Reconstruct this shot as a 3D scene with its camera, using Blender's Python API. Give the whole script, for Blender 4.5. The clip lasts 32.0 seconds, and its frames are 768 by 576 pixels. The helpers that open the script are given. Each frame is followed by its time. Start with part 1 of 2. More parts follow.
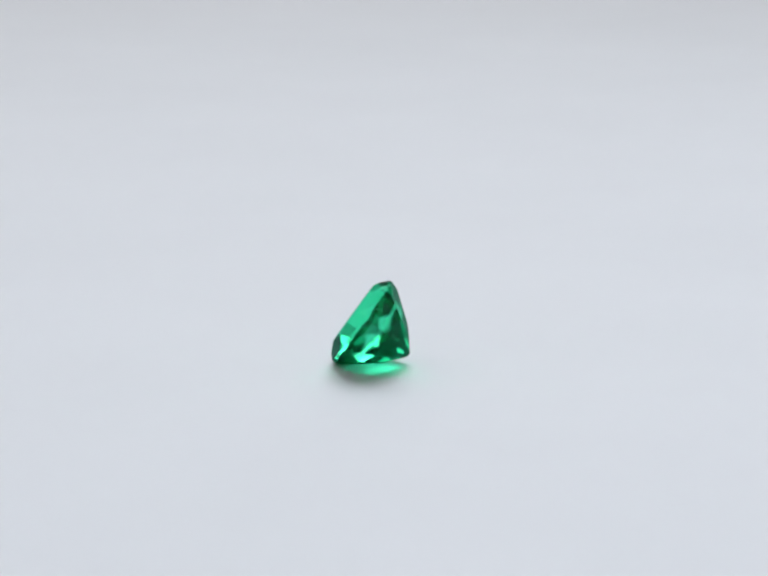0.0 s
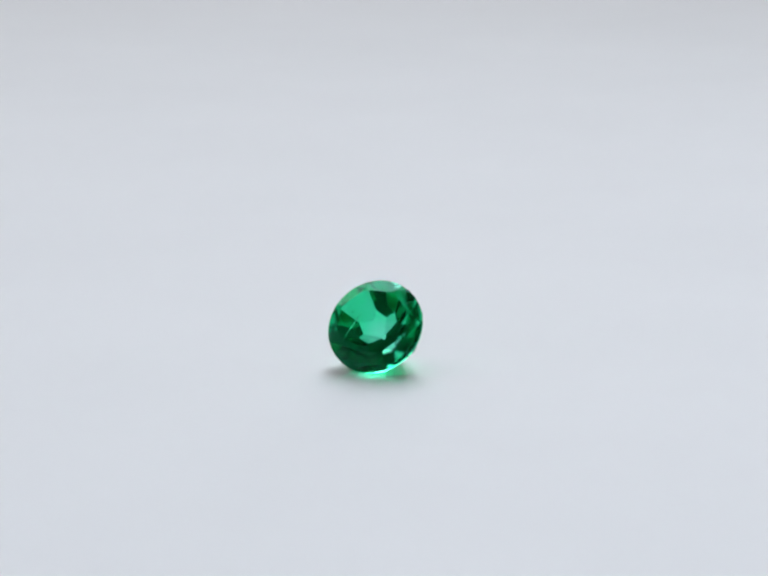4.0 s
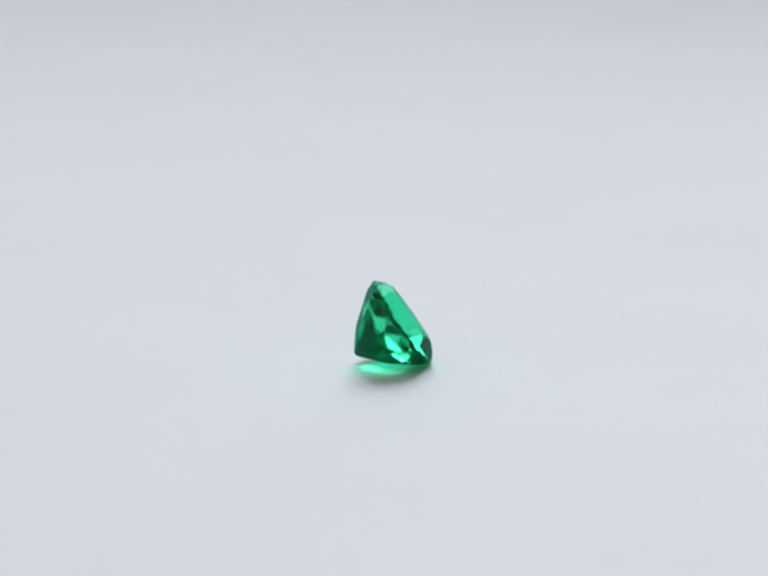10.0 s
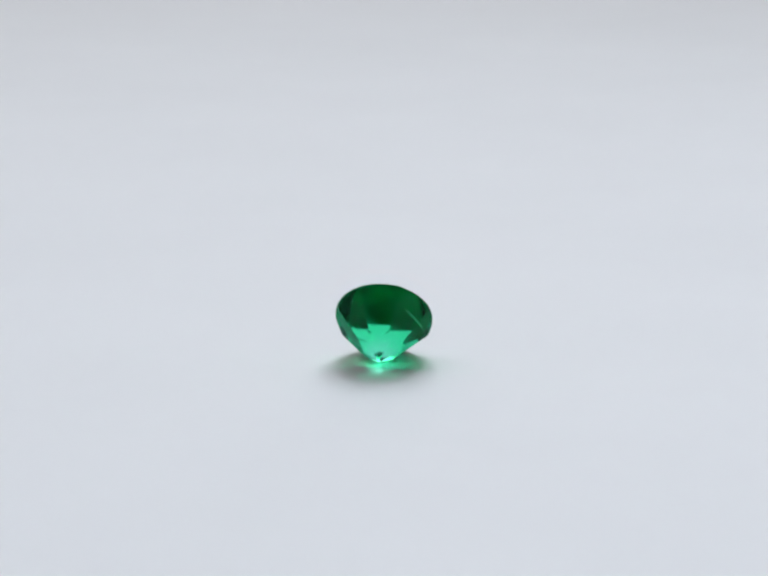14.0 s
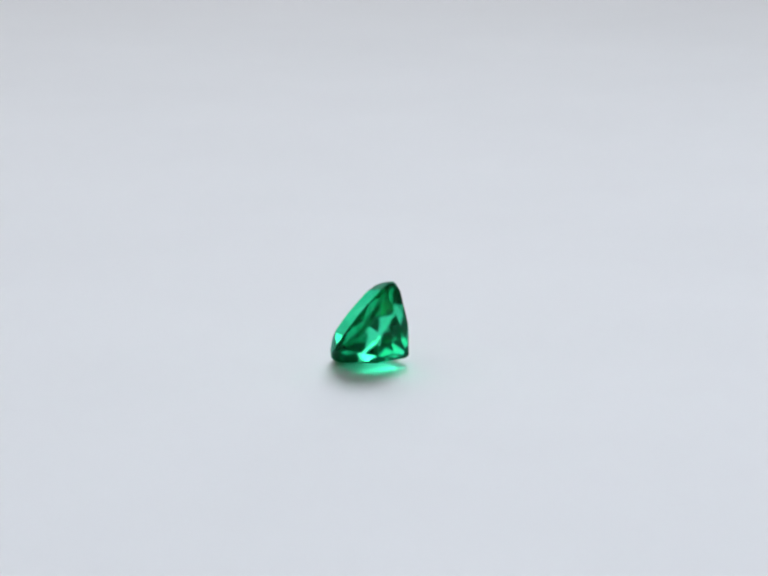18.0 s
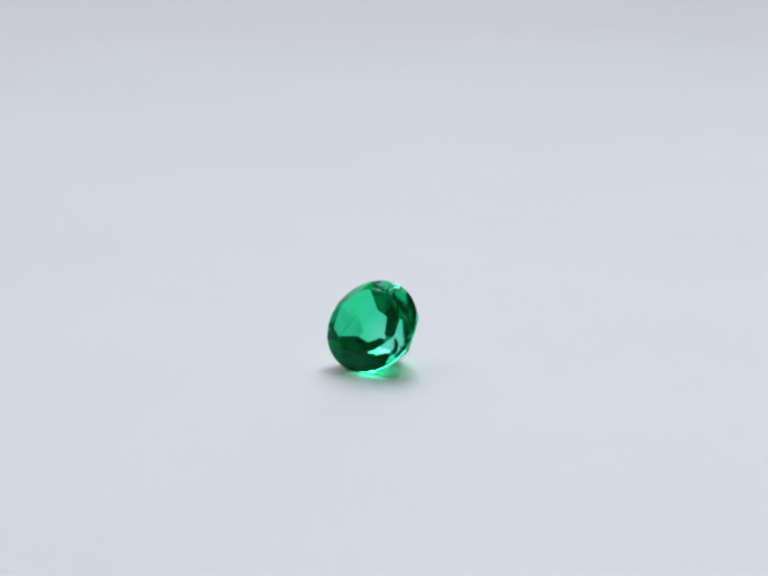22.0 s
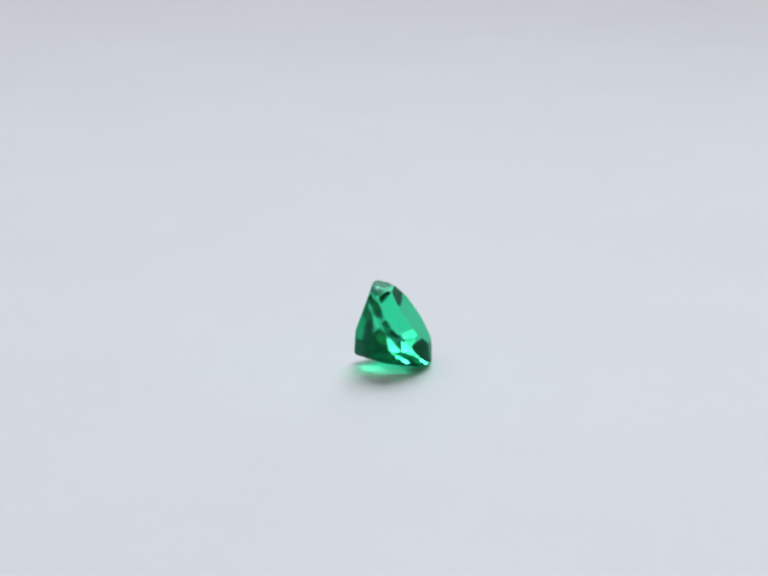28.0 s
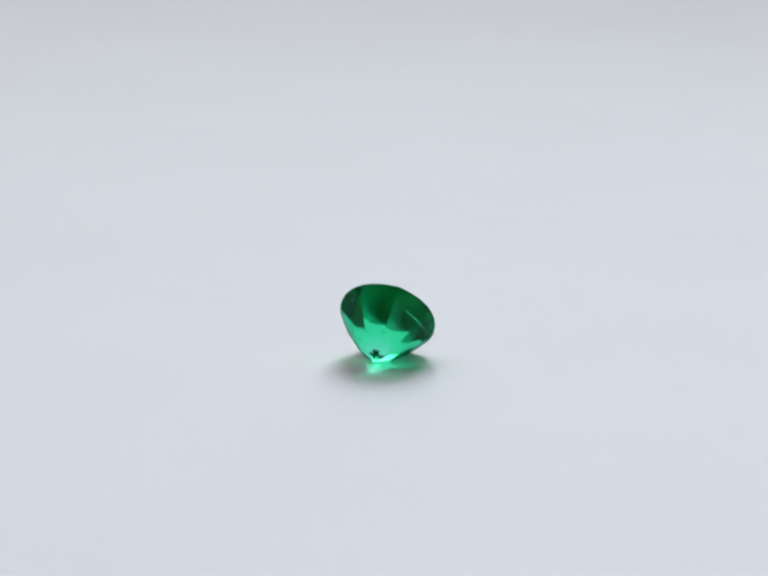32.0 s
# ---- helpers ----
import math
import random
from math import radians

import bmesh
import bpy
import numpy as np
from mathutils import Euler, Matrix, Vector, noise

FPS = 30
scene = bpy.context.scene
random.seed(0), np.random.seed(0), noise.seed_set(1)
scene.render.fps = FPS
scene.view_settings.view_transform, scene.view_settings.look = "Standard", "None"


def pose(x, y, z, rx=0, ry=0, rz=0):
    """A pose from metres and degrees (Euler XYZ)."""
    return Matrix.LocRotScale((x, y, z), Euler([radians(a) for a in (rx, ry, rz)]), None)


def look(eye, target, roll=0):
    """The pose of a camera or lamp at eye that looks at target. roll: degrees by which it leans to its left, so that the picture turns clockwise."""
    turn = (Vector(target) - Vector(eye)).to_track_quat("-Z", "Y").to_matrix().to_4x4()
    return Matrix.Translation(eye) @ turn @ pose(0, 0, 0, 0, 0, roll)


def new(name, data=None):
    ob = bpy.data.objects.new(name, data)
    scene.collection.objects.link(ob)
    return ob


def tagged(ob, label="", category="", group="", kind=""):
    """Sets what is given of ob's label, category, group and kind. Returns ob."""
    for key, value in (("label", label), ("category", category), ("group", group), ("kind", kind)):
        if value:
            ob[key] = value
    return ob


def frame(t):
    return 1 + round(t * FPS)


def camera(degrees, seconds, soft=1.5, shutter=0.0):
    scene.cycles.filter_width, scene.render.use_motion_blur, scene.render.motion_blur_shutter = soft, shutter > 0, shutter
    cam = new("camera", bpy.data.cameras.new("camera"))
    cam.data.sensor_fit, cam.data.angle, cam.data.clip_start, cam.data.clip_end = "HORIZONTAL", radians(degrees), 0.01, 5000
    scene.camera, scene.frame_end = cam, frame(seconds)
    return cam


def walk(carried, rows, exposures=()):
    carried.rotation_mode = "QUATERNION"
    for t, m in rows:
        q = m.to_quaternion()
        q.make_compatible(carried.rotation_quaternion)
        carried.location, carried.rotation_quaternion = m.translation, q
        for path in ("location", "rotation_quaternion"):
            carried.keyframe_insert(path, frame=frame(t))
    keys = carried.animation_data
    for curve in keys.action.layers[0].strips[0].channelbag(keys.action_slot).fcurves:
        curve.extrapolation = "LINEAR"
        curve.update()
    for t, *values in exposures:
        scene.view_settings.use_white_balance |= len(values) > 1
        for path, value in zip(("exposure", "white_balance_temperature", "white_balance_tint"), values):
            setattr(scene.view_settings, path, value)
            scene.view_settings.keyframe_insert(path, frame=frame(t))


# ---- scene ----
# Metres. The origin is the point of the white sheet round which the stone turns.
R = 0.00323         # girdle radius of the stone: about 6.4 mm across
SECONDS = 32.0
PERIOD = 18.53      # seconds for one whole turn

# ---- camera: a long macro lens, standing still ----
DEGREES = 14.0
EYE = (0.0, -0.19911, 0.05387)
cam = camera(DEGREES, SECONDS, soft=2.5)
CAM_POSE = pose(*EYE, 90 - 13.79, 0, -0.034)
walk(cam, [(0.0, CAM_POSE), (SECONDS, CAM_POSE)], exposures=[(0.0, 0.0, 6500, 10), (SECONDS, 0.0, 6500, 10)])

scene.cycles.blur_glossy = 0.0   # keeps the light that the stone throws on the paper sharp

# ---- light: a soft panel above and behind the stone, a weaker one to its side and a wide low window far behind it, in a dim room ----
world = bpy.data.worlds.new("world")
scene.world = world
world.use_nodes = True
world.node_tree.nodes["Background"].inputs["Color"].default_value = (0.95, 0.92, 0.9, 1)
world.node_tree.nodes["Background"].inputs["Strength"].default_value = 0.03


def area_lamp(name, m, sx, sy, power, color, spread=180):
    data = bpy.data.lights.new(name, "AREA")
    data.shape, data.size, data.size_y, data.energy, data.color = "RECTANGLE", sx, sy, power, color
    data.spread = radians(spread)
    ob = new(name, data)
    ob.matrix_world = m
    return ob


LAMP_AT, LAMP_AIM = (0.07, 0.34, 0.46), (0.01, -0.16, 0.0)
area_lamp("panel_lamp", look(LAMP_AT, LAMP_AIM), 0.36, 0.42, 0.415, (0.942, 1.0, 1.09), 44)
area_lamp("side_panel_lamp", look((-0.42, 0.20, 0.55), (0.0, 0.0, 0.0)), 0.40, 0.40, 0.84, (0.975, 1.0, 1.045))
area_lamp("back_window_lamp", look((0.0, 1.35, 0.50), (0.0, 0.0, 0.35)), 1.75, 0.70, 9.3, (1.022, 1.0, 0.985))


# ---- materials ----
def material(name):
    m = bpy.data.materials.new(name)
    m.use_nodes = True
    nt = m.node_tree
    return m, nt, nt.nodes["Principled BSDF"]


def noise_node(nt, scale, detail=3.0, rough=0.5):
    tc = nt.nodes.new("ShaderNodeTexCoord")
    n = nt.nodes.new("ShaderNodeTexNoise")
    n.inputs["Scale"].default_value, n.inputs["Detail"].default_value = scale, detail
    n.inputs["Roughness"].default_value = rough
    nt.links.new(tc.outputs["Object"], n.inputs["Vector"])
    return n


def ramp(nt, src, c0, c1, p0=0.3, p1=0.7):
    r = nt.nodes.new("ShaderNodeValToRGB")
    e = r.color_ramp.elements
    e[0].position, e[0].color, e[1].position, e[1].color = p0, (*c0, 1), p1, (*c1, 1)
    nt.links.new(src, r.inputs["Fac"])
    return r.outputs["Color"]


def bump(nt, bsdf, src, strength, distance):
    b = nt.nodes.new("ShaderNodeBump")
    b.inputs["Strength"].default_value, b.inputs["Distance"].default_value = strength, distance
    nt.links.new(src, b.inputs["Height"])
    nt.links.new(b.outputs["Normal"], bsdf.inputs["Normal"])


def plain(name, c0, c1, scale, rough, depth=0.0, metal=0.0):
    m, nt, b = material(name)
    n = noise_node(nt, scale, 5.0)
    nt.links.new(ramp(nt, n.outputs["Fac"], c0, c1), b.inputs["Base Color"])
    b.inputs["Roughness"].default_value, b.inputs["Metallic"].default_value = rough, metal
    if depth:
        bump(nt, b, n.outputs["Fac"], 0.4, depth)
    return m


def sheet_material():
    """Matt white paper: faint mottling, a very fine tooth."""
    m, nt, b = material("white_paper")
    n = noise_node(nt, 45.0, 3.0)
    nt.links.new(ramp(nt, n.outputs["Fac"], (0.785, 0.80, 0.82), (0.805, 0.82, 0.84)), b.inputs["Base Color"])
    b.inputs["Roughness"].default_value = 0.75
    b.inputs["Specular IOR Level"].default_value = 0.25
    bump(nt, b, noise_node(nt, 9000.0, 2.0).outputs["Fac"], 0.08, 0.00002)
    return m


def stone_material():
    """Clear green stone: tinted refraction under a clear polish; total reflections inside it are tinted too."""
    m, nt, b = material("emerald_crystal")
    nt.nodes.remove(b)
    cloud = noise_node(nt, 600.0, 3.0)
    tint = ramp(nt, cloud.outputs["Fac"], (0.19, 0.985, 0.635), (0.28, 1.0, 0.755))
    refr = nt.nodes.new("ShaderNodeBsdfRefraction")
    refr.inputs["IOR"].default_value, refr.inputs["Roughness"].default_value = 1.577, 0.11
    # Tint painted paler towards the point, imitating light's shorter path through there.
    tc = nt.nodes.new("ShaderNodeTexCoord")
    far = nt.nodes.new("ShaderNodeVectorMath")
    far.name, far.operation = "from_point", "DISTANCE"
    nt.links.new(tc.outputs["Object"], far.inputs[0])
    path_fade = nt.nodes.new("ShaderNodeMapRange")
    path_fade.interpolation_type = "SMOOTHSTEP"
    path_fade.inputs["From Min"].default_value, path_fade.inputs["From Max"].default_value = 0.08 * R, 0.60 * R
    nt.links.new(far.outputs["Value"], path_fade.inputs["Value"])
    pale = nt.nodes.new("ShaderNodeMix")
    pale.data_type = "RGBA"
    pale.inputs["A"].default_value = (0.70, 1.0, 0.96, 1)
    nt.links.new(path_fade.outputs["Result"], pale.inputs["Factor"])
    nt.links.new(tint, pale.inputs["B"])
    nt.links.new(pale.outputs["Result"], refr.inputs["Color"])
    # Only the table is well polished; the other facets are a little dull and cloudy.
    depth = nt.nodes.new("ShaderNodeVectorMath")
    depth.name, depth.operation = "along_axis", "DOT_PRODUCT"
    nt.links.new(tc.outputs["Object"], depth.inputs[0])
    below = nt.nodes.new("ShaderNodeMapRange")
    below.name = "below_table"
    nt.links.new(depth.outputs["Value"], below.inputs["Value"])
    polish = nt.nodes.new("ShaderNodeMapRange")
    polish.inputs["To Min"].default_value, polish.inputs["To Max"].default_value = 0.07, 0.20
    nt.links.new(below.outputs["Result"], polish.inputs["Value"])
    nt.links.new(polish.outputs["Result"], refr.inputs["Roughness"])
    glos = nt.nodes.new("ShaderNodeBsdfGlossy")
    glos.inputs["Roughness"].default_value = 0.0
    fres = nt.nodes.new("ShaderNodeFresnel")
    fres.inputs["IOR"].default_value = 1.577
    nt.links.new(ramp(nt, fres.outputs["Fac"], (0.18, 0.42, 0.35), (0.16, 0.62, 0.45), 0.3, 0.9), glos.inputs["Color"])
    mix = nt.nodes.new("ShaderNodeMixShader")
    nt.links.new(fres.outputs["Fac"], mix.inputs["Fac"])
    nt.links.new(refr.outputs["BSDF"], mix.inputs[1])
    nt.links.new(glos.outputs["BSDF"], mix.inputs[2])
    haze = nt.nodes.new("ShaderNodeBsdfTranslucent")
    haze.inputs["Color"].default_value = (0.04, 0.55, 0.28, 1)
    murk = nt.nodes.new("ShaderNodeMixShader")
    veins = noise_node(nt, 900.0, 4.0, 0.6)
    cloudy = nt.nodes.new("ShaderNodeMapRange")
    cloudy.inputs["To Min"].default_value, cloudy.inputs["To Max"].default_value = 0.4, 0.8
    nt.links.new(below.outputs["Result"], cloudy.inputs["Value"])
    share = nt.nodes.new("ShaderNodeMath")
    share.operation = "MULTIPLY"
    nt.links.new(ramp(nt, veins.outputs["Fac"], (0.006,) * 3, (0.040,) * 3), share.inputs[0])
    nt.links.new(cloudy.outputs["Result"], share.inputs[1])
    nt.links.new(share.outputs["Value"], murk.inputs["Fac"])
    grain = noise_node(nt, 2400.0, 3.0, 0.55)
    relief = nt.nodes.new("ShaderNodeMath")
    relief.operation = "MULTIPLY_ADD"
    relief.inputs[1].default_value = 0.28
    nt.links.new(grain.outputs["Fac"], relief.inputs[0])
    nt.links.new(cloud.outputs["Fac"], relief.inputs[2])
    for shader in (refr, glos):
        bump(nt, shader, relief.outputs["Value"], 1.0, 0.000010)
    nt.links.new(mix.outputs["Shader"], murk.inputs[1])
    nt.links.new(haze.outputs["BSDF"], murk.inputs[2])
    nt.links.new(murk.outputs["Shader"], nt.nodes["Material Output"].inputs["Surface"])
    return m


def veil_material():
    """The pale skin of a healed fissure inside the stone."""
    m, nt, b = material("healed_fissure")
    n = noise_node(nt, 3000.0, 3.0)
    nt.links.new(ramp(nt, n.outputs["Fac"], (0.45, 0.8, 0.6), (0.75, 0.95, 0.85)), b.inputs["Base Color"])
    b.inputs["Roughness"].default_value = 0.4
    glow = nt.nodes.new("ShaderNodeBsdfTranslucent")
    glow.inputs["Color"].default_value = (0.88, 0.98, 0.94, 1)
    film = nt.nodes.new("ShaderNodeMixShader")
    film.inputs["Fac"].default_value = 0.85
    nt.links.new(b.outputs["BSDF"], film.inputs[1])
    nt.links.new(glow.outputs["BSDF"], film.inputs[2])
    clear = nt.nodes.new("ShaderNodeBsdfTransparent")
    thin = nt.nodes.new("ShaderNodeMixShader")
    thin.inputs["Fac"].default_value = 0.5
    nt.links.new(clear.outputs["BSDF"], thin.inputs[1])
    nt.links.new(film.outputs["Shader"], thin.inputs[2])
    nt.links.new(thin.outputs["Shader"], nt.nodes["Material Output"].inputs["Surface"])
    return m


PAPER = sheet_material()
STONE = stone_material()
VEIL = veil_material()
SPECK = plain("dark_mineral_speck", (0.02, 0.05, 0.03), (0.05, 0.09, 0.05), 4000.0, 0.5)
ROOM = plain("room_paint", (0.33, 0.325, 0.315), (0.39, 0.385, 0.375), 3.0, 0.85, 0.001)
TABLE = plain("table_wood", (0.14, 0.09, 0.06), (0.22, 0.15, 0.1), 12.0, 0.5, 0.0005)


# ---- mesh helpers ----
def mesh_object(name, bm, mat, parent=None, smooth=False):
    me = bpy.data.meshes.new(name)
    bmesh.ops.recalc_face_normals(bm, faces=bm.faces)
    bm.to_mesh(me)
    bm.free()
    me.materials.append(mat)
    for p in me.polygons:
        p.use_smooth = smooth
    ob = new(name, me)
    ob.parent = parent
    return ob


def part(name, bm, mat, parent, label=""):
    return tagged(mesh_object(name, bm, mat, parent), label=label)


def slab(x0, x1, y0, y1, z0, z1, bevel=0.0):
    bm = bmesh.new()
    bmesh.ops.create_cube(bm, size=1, matrix=Matrix.LocRotScale(((x0 + x1) / 2, (y0 + y1) / 2, (z0 + z1) / 2), None, (x1 - x0, y1 - y0, z1 - z0)))
    if bevel:
        bmesh.ops.bevel(bm, geom=bm.edges[:], offset=bevel, segments=2, affect="EDGES")
    return bm


# ---- the place: sheet, light box, room ----
def paper_sheet():
    """One thin sheet, flat under the stone, whose far edge curls up a little."""
    prof = [(-0.45, 0.0), (-0.2, 0.0), (0.0, 0.0), (0.2, 0.0), (0.40, 0.0), (0.60, 0.0)]
    prof += [(0.60 + 0.06 * i / 6, 0.010 * (i / 6) ** 2) for i in range(1, 7)]
    bm = bmesh.new()
    xs, n, thick = (-0.55, -0.2, 0.15, 0.5), len(prof), 0.0006
    up = [[bm.verts.new((x, y, z)) for y, z in prof] for x in xs]
    low = [[bm.verts.new((x, y, z - thick)) for y, z in prof] for x in xs]
    for j in range(3):
        for i in range(n - 1):
            bm.faces.new((up[j][i], up[j + 1][i], up[j + 1][i + 1], up[j][i + 1]))
            bm.faces.new((low[j][i + 1], low[j + 1][i + 1], low[j + 1][i], low[j][i]))
        for i in (0, n - 1):
            bm.faces.new((up[j][i], up[j + 1][i], low[j + 1][i], low[j][i]))
    for j in (0, 3):
        for i in range(n - 1):
            bm.faces.new((up[j][i], up[j][i + 1], low[j][i + 1], low[j][i]))
    return tagged(mesh_object("ground", bm, PAPER, smooth=True), "smooth matt white paper sheet under the stone", "paper", kind="structure")


paper_sheet()
tagged(mesh_object("table_top", slab(-0.9, 0.9, -0.6, 0.9, -0.04, -0.0016, 0.004), TABLE), "brown wooden table top under the paper sheet", "table", kind="structure")
W = 1.4
tagged(mesh_object("room_floor", slab(-W, W, -W, W, -0.80, -0.75), ROOM), "plain grey room floor", "floor", kind="structure")
tagged(mesh_object("room_ceiling", slab(-W, W, -W, W, 1.75, 1.80), ROOM), "plain grey room ceiling", "ceiling", kind="structure")
tagged(mesh_object("room_wall_north", slab(-W, W, W, W + 0.1, -0.75, 1.75), ROOM), "plain grey room wall", "wall", kind="structure")
tagged(mesh_object("room_wall_south", slab(-W, W, -W - 0.1, -W, -0.75, 1.75), ROOM), "plain grey room wall", "wall", kind="structure")
tagged(mesh_object("room_wall_east", slab(W, W + 0.1, -W, W, -0.75, 1.75), ROOM), "plain grey room wall", "wall", kind="structure")
tagged(mesh_object("room_wall_west", slab(-W - 0.1, -W, -W, W, -0.75, 1.75), ROOM), "plain grey room wall", "wall", kind="structure")


# ---- the stone ----
TILT, LEAN, SPIN = 54.8, 0.0, 22.5       # degrees
OFF_X, OFF_Y = 0.388, 0.008               # stone's centre from the turning axis, in girdle radii
CROWN, TABLE_R, GIRDLE = 0.222, 0.655, 0.050
PAV_DEPTH, PAV_MAIN, PAV_LOWER, PAV_RIM = 1.176, 40.4, 54.64, 70.0
CULET = 1.108                             # depth at which the point is ground off
OVAL = 0.992
# The cutter's slips, facet by facet round the stone: slope and azimuth in degrees, place in radii.
MAIN_SLIP = ((0.3, -0.8, 0.003), (-0.4, 0.9, -0.002), (0.0, 0.37, -0.001), (-0.58, 0.18, 0.0064),
             (0.0, -1.92, 0.0015), (0.54, -1.07, -0.0072), (-0.3, 0.6, 0.003), (0.4, -0.5, 0.0))
LOWER_SLIP = ((-0.9, -1.2, 0.002), (-0.7, 0.37, -0.0016), (1.06, -1.86, -0.0096), (0.31, 0.95, -0.0005),
              (-0.46, 2.94, 0.0), (0.23, 0.1, 0.0005), (-0.8, -1.4, -0.002), (0.3, 0.8, 0.001))


def cut(bm, n, d):
    """Cuts off all that lies beyond the plane n.p = d and closes the cut."""
    n = Vector(n).normalized()
    out = bmesh.ops.bisect_plane(bm, geom=bm.verts[:] + bm.edges[:] + bm.faces[:], dist=1e-6, plane_co=n * d, plane_no=n, clear_outer=True)
    edges = [e for e in out["geom_cut"] if isinstance(e, bmesh.types.BMEdge)]
    if len(edges) > 2:
        bmesh.ops.contextual_create(bm, geom=edges)


def facet(bm, slope, azimuth, r, z):
    """A facet sloped by that many degrees to the girdle plane (below it if negative), through radius r at height z."""
    s, a = radians(abs(slope)), radians(azimuth)
    up = 1 if slope > 0 else -1
    n = Vector((math.sin(s) * math.cos(a), math.sin(s) * math.sin(a), up * math.cos(s)))
    cut(bm, n, math.sin(s) * r + n.z * z)


def table_radius(a):
    """The table is a little wider than high and sits towards the stone's upper edge."""
    return TABLE_R - 0.025 * math.cos(a) + 0.065 * math.sin(a) ** 2


def stone_mesh():
    bm = bmesh.new()
    bmesh.ops.create_cube(bm, size=3.0)
    for k in range(32):
        facet(bm, 90.0, 360 * k / 32 + 5.6, 1.0, 0.0)
    top = GIRDLE + CROWN
    for k, (slope, turn, off) in enumerate(MAIN_SLIP):
        facet(bm, -PAV_MAIN - slope, SPIN + 45 * k + turn, 0.0, -PAV_DEPTH - off)
    for k, (slope, turn, off) in enumerate(LOWER_SLIP):
        facet(bm, -PAV_LOWER - slope, SPIN + 22.5 + 45 * k + turn, 1.0 + off, 0.0)
    for k in range(8):
        for side in (-10, 10):
            facet(bm, -PAV_RIM, SPIN + 45 * k + side, 1.0, 0.0)
    for k in range(8):
        a = radians(SPIN + 22.5 + 45 * k)
        facet(bm, math.degrees(math.atan(CROWN / (1 - table_radius(a)))), SPIN + 22.5 + 45 * k, 1.0, GIRDLE)
    for k in range(8):
        for side in (-9, 9):
            facet(bm, 44.0, SPIN + 45 * k + side, 1.0, GIRDLE)
        facet(bm, 26.0, SPIN + 45 * k, table_radius(radians(SPIN + 45 * k)) * 1.05, top)
    cut(bm, (0, 0, 1), top)
    cut(bm, (0.12, 0.20, -1), CULET)
    bmesh.ops.dissolve_degenerate(bm, edges=bm.edges[:], dist=1e-5)
    return bm


REST = Matrix.Rotation(radians(LEAN), 4, "X") @ Matrix.Rotation(radians(TILT), 4, "Y") @ Matrix.Diagonal((1, OVAL, 1, 1))


def build_stone():
    bm = stone_mesh()
    bmesh.ops.transform(bm, matrix=REST, verts=bm.verts[:])
    low = min(v.co.z for v in bm.verts)
    place = Matrix.Diagonal((R, R, R, 1)) @ Matrix.Translation((0, 0, -low))
    bmesh.ops.transform(bm, matrix=place, verts=bm.verts[:])
    nodes, axis = STONE.node_tree.nodes, REST.to_3x3() @ Vector((0, 0, 1))
    girdle = axis.dot(place @ Vector((0, 0, 0)))
    nodes["from_point"].inputs[1].default_value = (place @ REST) @ Vector((0, 0, -CULET))
    nodes["along_axis"].inputs[1].default_value = axis
    nodes["below_table"].inputs["From Min"].default_value = girdle + (GIRDLE + CROWN - 0.004) * R
    nodes["below_table"].inputs["From Max"].default_value = girdle + (GIRDLE + CROWN - 0.030) * R
    stone = mesh_object("gemstone", bm, STONE)
    tagged(stone, "round faceted clear green emerald lying tilted on white paper", "gemstone")
    return stone, place @ REST


stone, INNER = build_stone()


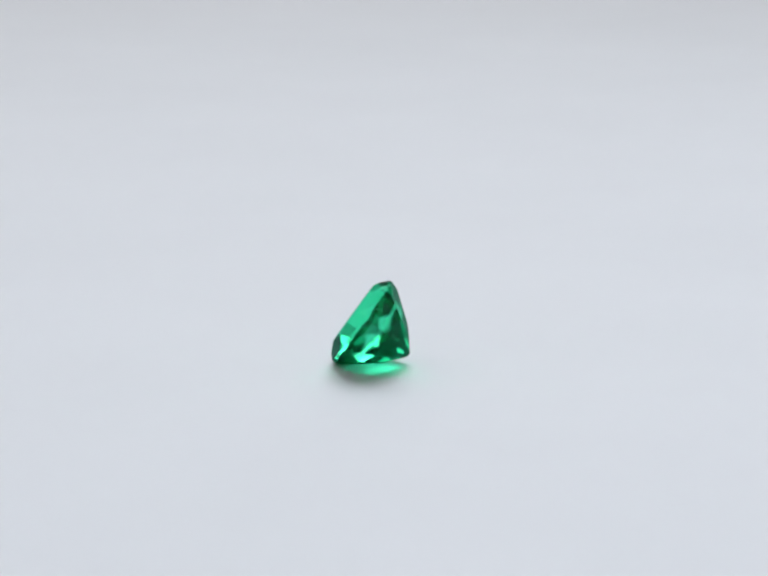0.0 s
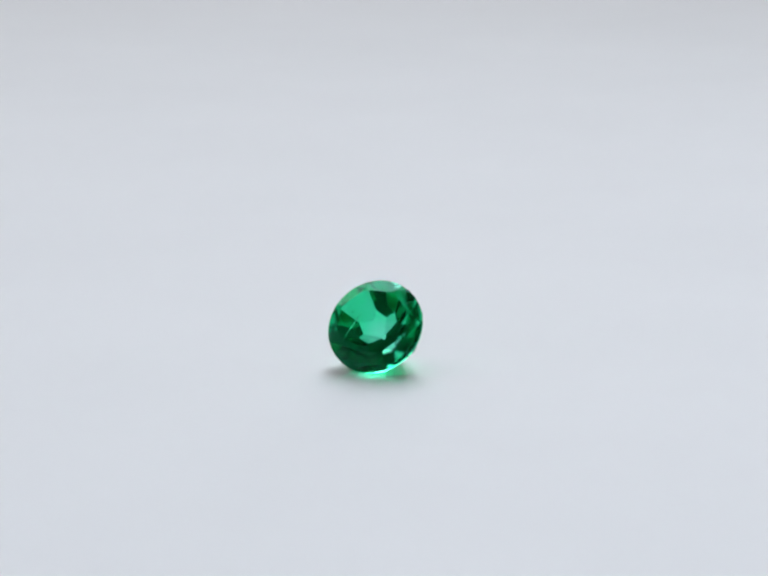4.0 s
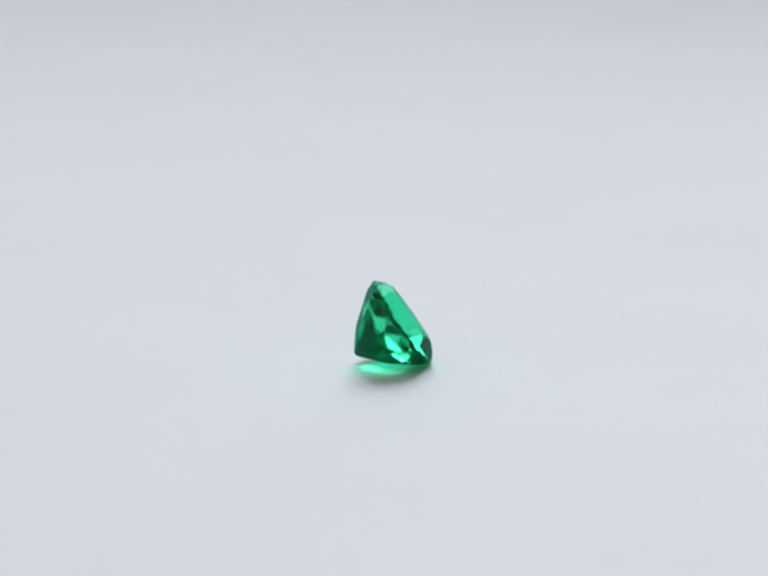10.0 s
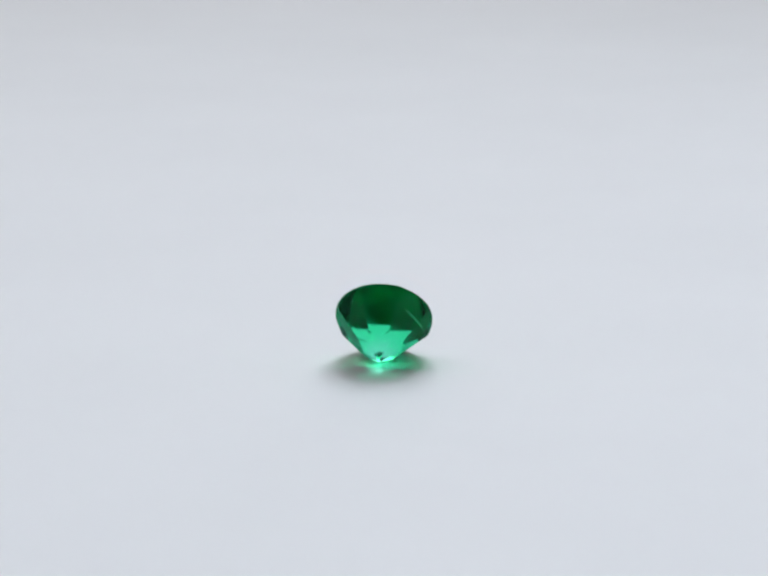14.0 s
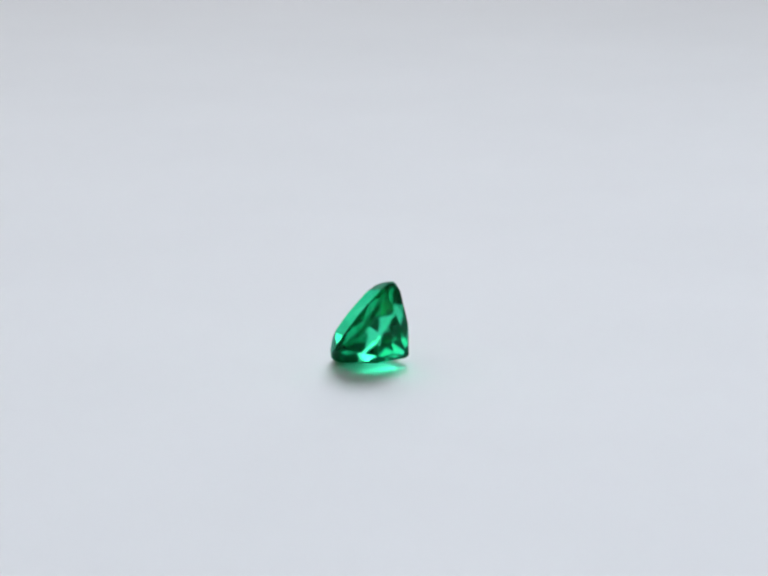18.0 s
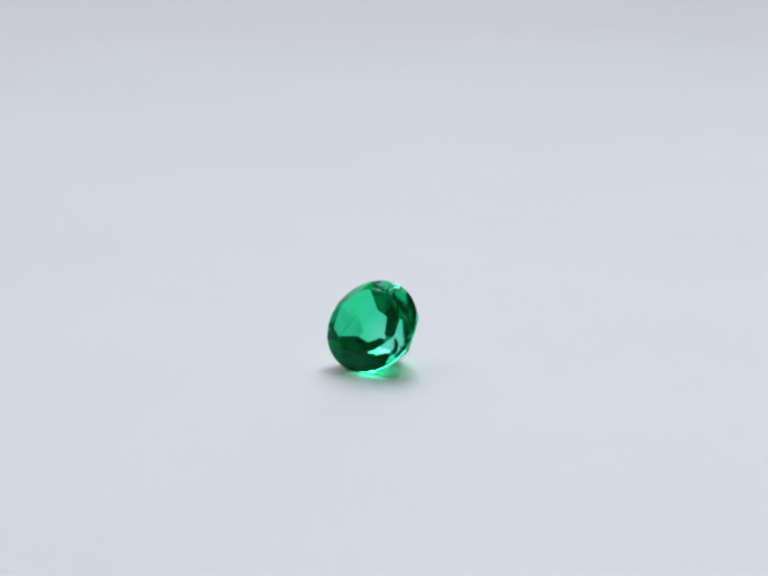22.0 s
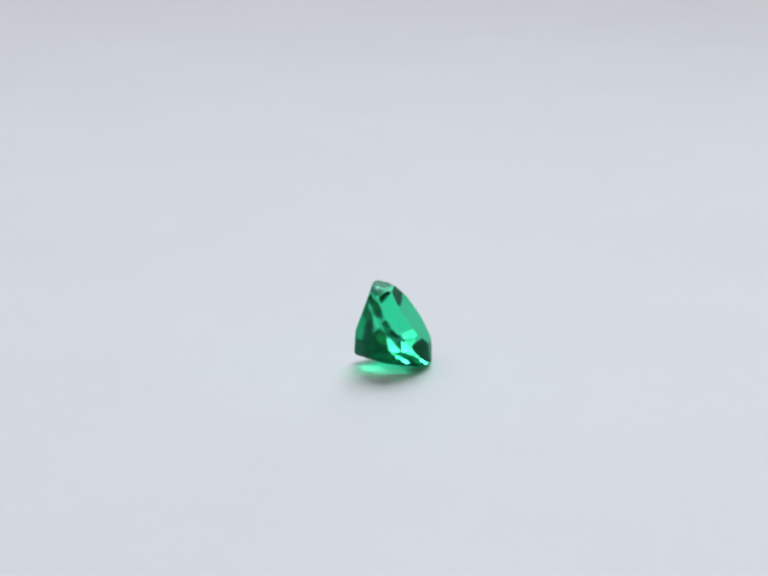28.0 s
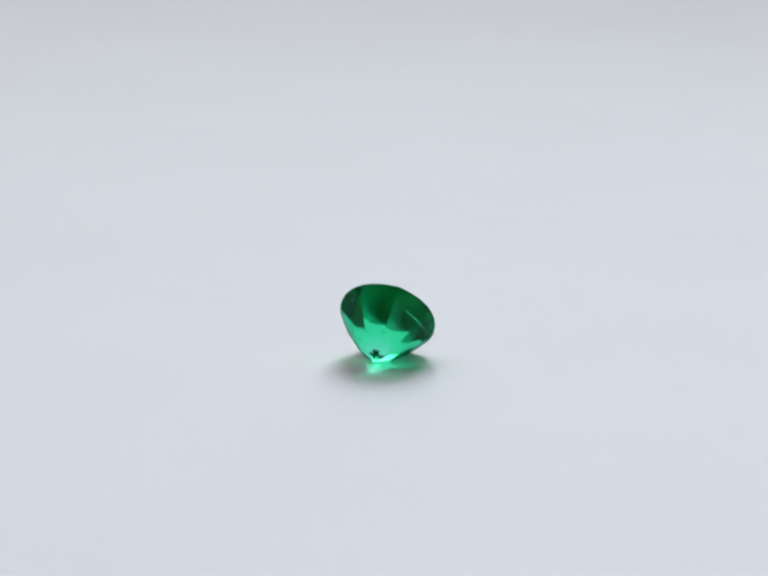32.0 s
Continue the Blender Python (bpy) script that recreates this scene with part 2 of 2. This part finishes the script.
# ---- what grew inside the stone; places in girdle radii, from the girdle's centre ----
def sliver(points, radius):
    """A thin tapered film along the points, wavering a little."""
    bm = bmesh.new()
    rng = random.Random(7)
    rings, n = [], 28
    for i in range(n + 1):
        u = i / n * (len(points) - 1)
        k = min(int(u), len(points) - 2)
        p = Vector(points[k]).lerp(Vector(points[k + 1]), u - k)
        p += Vector([rng.uniform(-1, 1) * 0.012 for _ in range(3)])
        w = radius * (0.25 + math.sin(math.pi * i / n)) * rng.uniform(0.6, 1.3)
        side = w * Vector((0.563, -0.702, 0.436))
        thick = Vector((0.0, 0.0018, 0.0018))
        rings.append([bm.verts.new(q) for q in (p - side, p - thick, p + side, p + thick)])
    for a, b in zip(rings, rings[1:]):
        for q in range(4):
            bm.faces.new((a[q], a[(q + 1) % 4], b[(q + 1) % 4], b[q]))
    bm.faces.new(rings[0])
    bm.faces.new(rings[-1])
    bmesh.ops.transform(bm, matrix=INNER, verts=bm.verts[:])
    return bm


def crystal_speck(center, radius, seed):
    """A tiny rough crystal."""
    bm = bmesh.new()
    rng = random.Random(seed)
    bmesh.ops.create_icosphere(bm, subdivisions=1, radius=radius)
    for v in bm.verts:
        v.co *= rng.uniform(0.6, 1.4)
    bmesh.ops.translate(bm, vec=center, verts=bm.verts[:])
    bmesh.ops.transform(bm, matrix=INNER, verts=bm.verts[:])
    return bm


part("fissure", sliver([(0.44, -0.55, 0.20), (0.16, -0.45, 0.175), (-0.06, -0.37, 0.135), (-0.22, -0.31, 0.11)], 0.019), VEIL, stone, "thin pale healed fissure inside the stone")
part("fissure", sliver([(-0.56, 0.58, -0.07), (-0.53, 0.55, -0.02), (-0.49, 0.54, 0.02)], 0.012), VEIL, stone, "short pale healed fissure inside the stone")
for i, (c, r) in enumerate([((-0.31, -0.60, -0.33), 0.017), ((-0.34, -0.57, -0.31), 0.010), ((-0.28, -0.63, -0.30), 0.008), ((-0.22, -0.65, -0.26), 0.007)]):
    part("crystal_speck", crystal_speck(c, r, i), SPECK, stone, "tiny dark mineral speck inside the stone")


def motions():
    rows = []
    n = 128
    for i in range(n + 1):
        t = SECONDS * i / n
        a = -188.4 + 360 * t / PERIOD
        c, s = math.cos(radians(a)), math.sin(radians(a))
        rows.append((t, pose(R * (OFF_X * c - OFF_Y * s), R * (OFF_X * s + OFF_Y * c), 0.0, 0, 0, a)))
    walk(stone, rows)


motions()
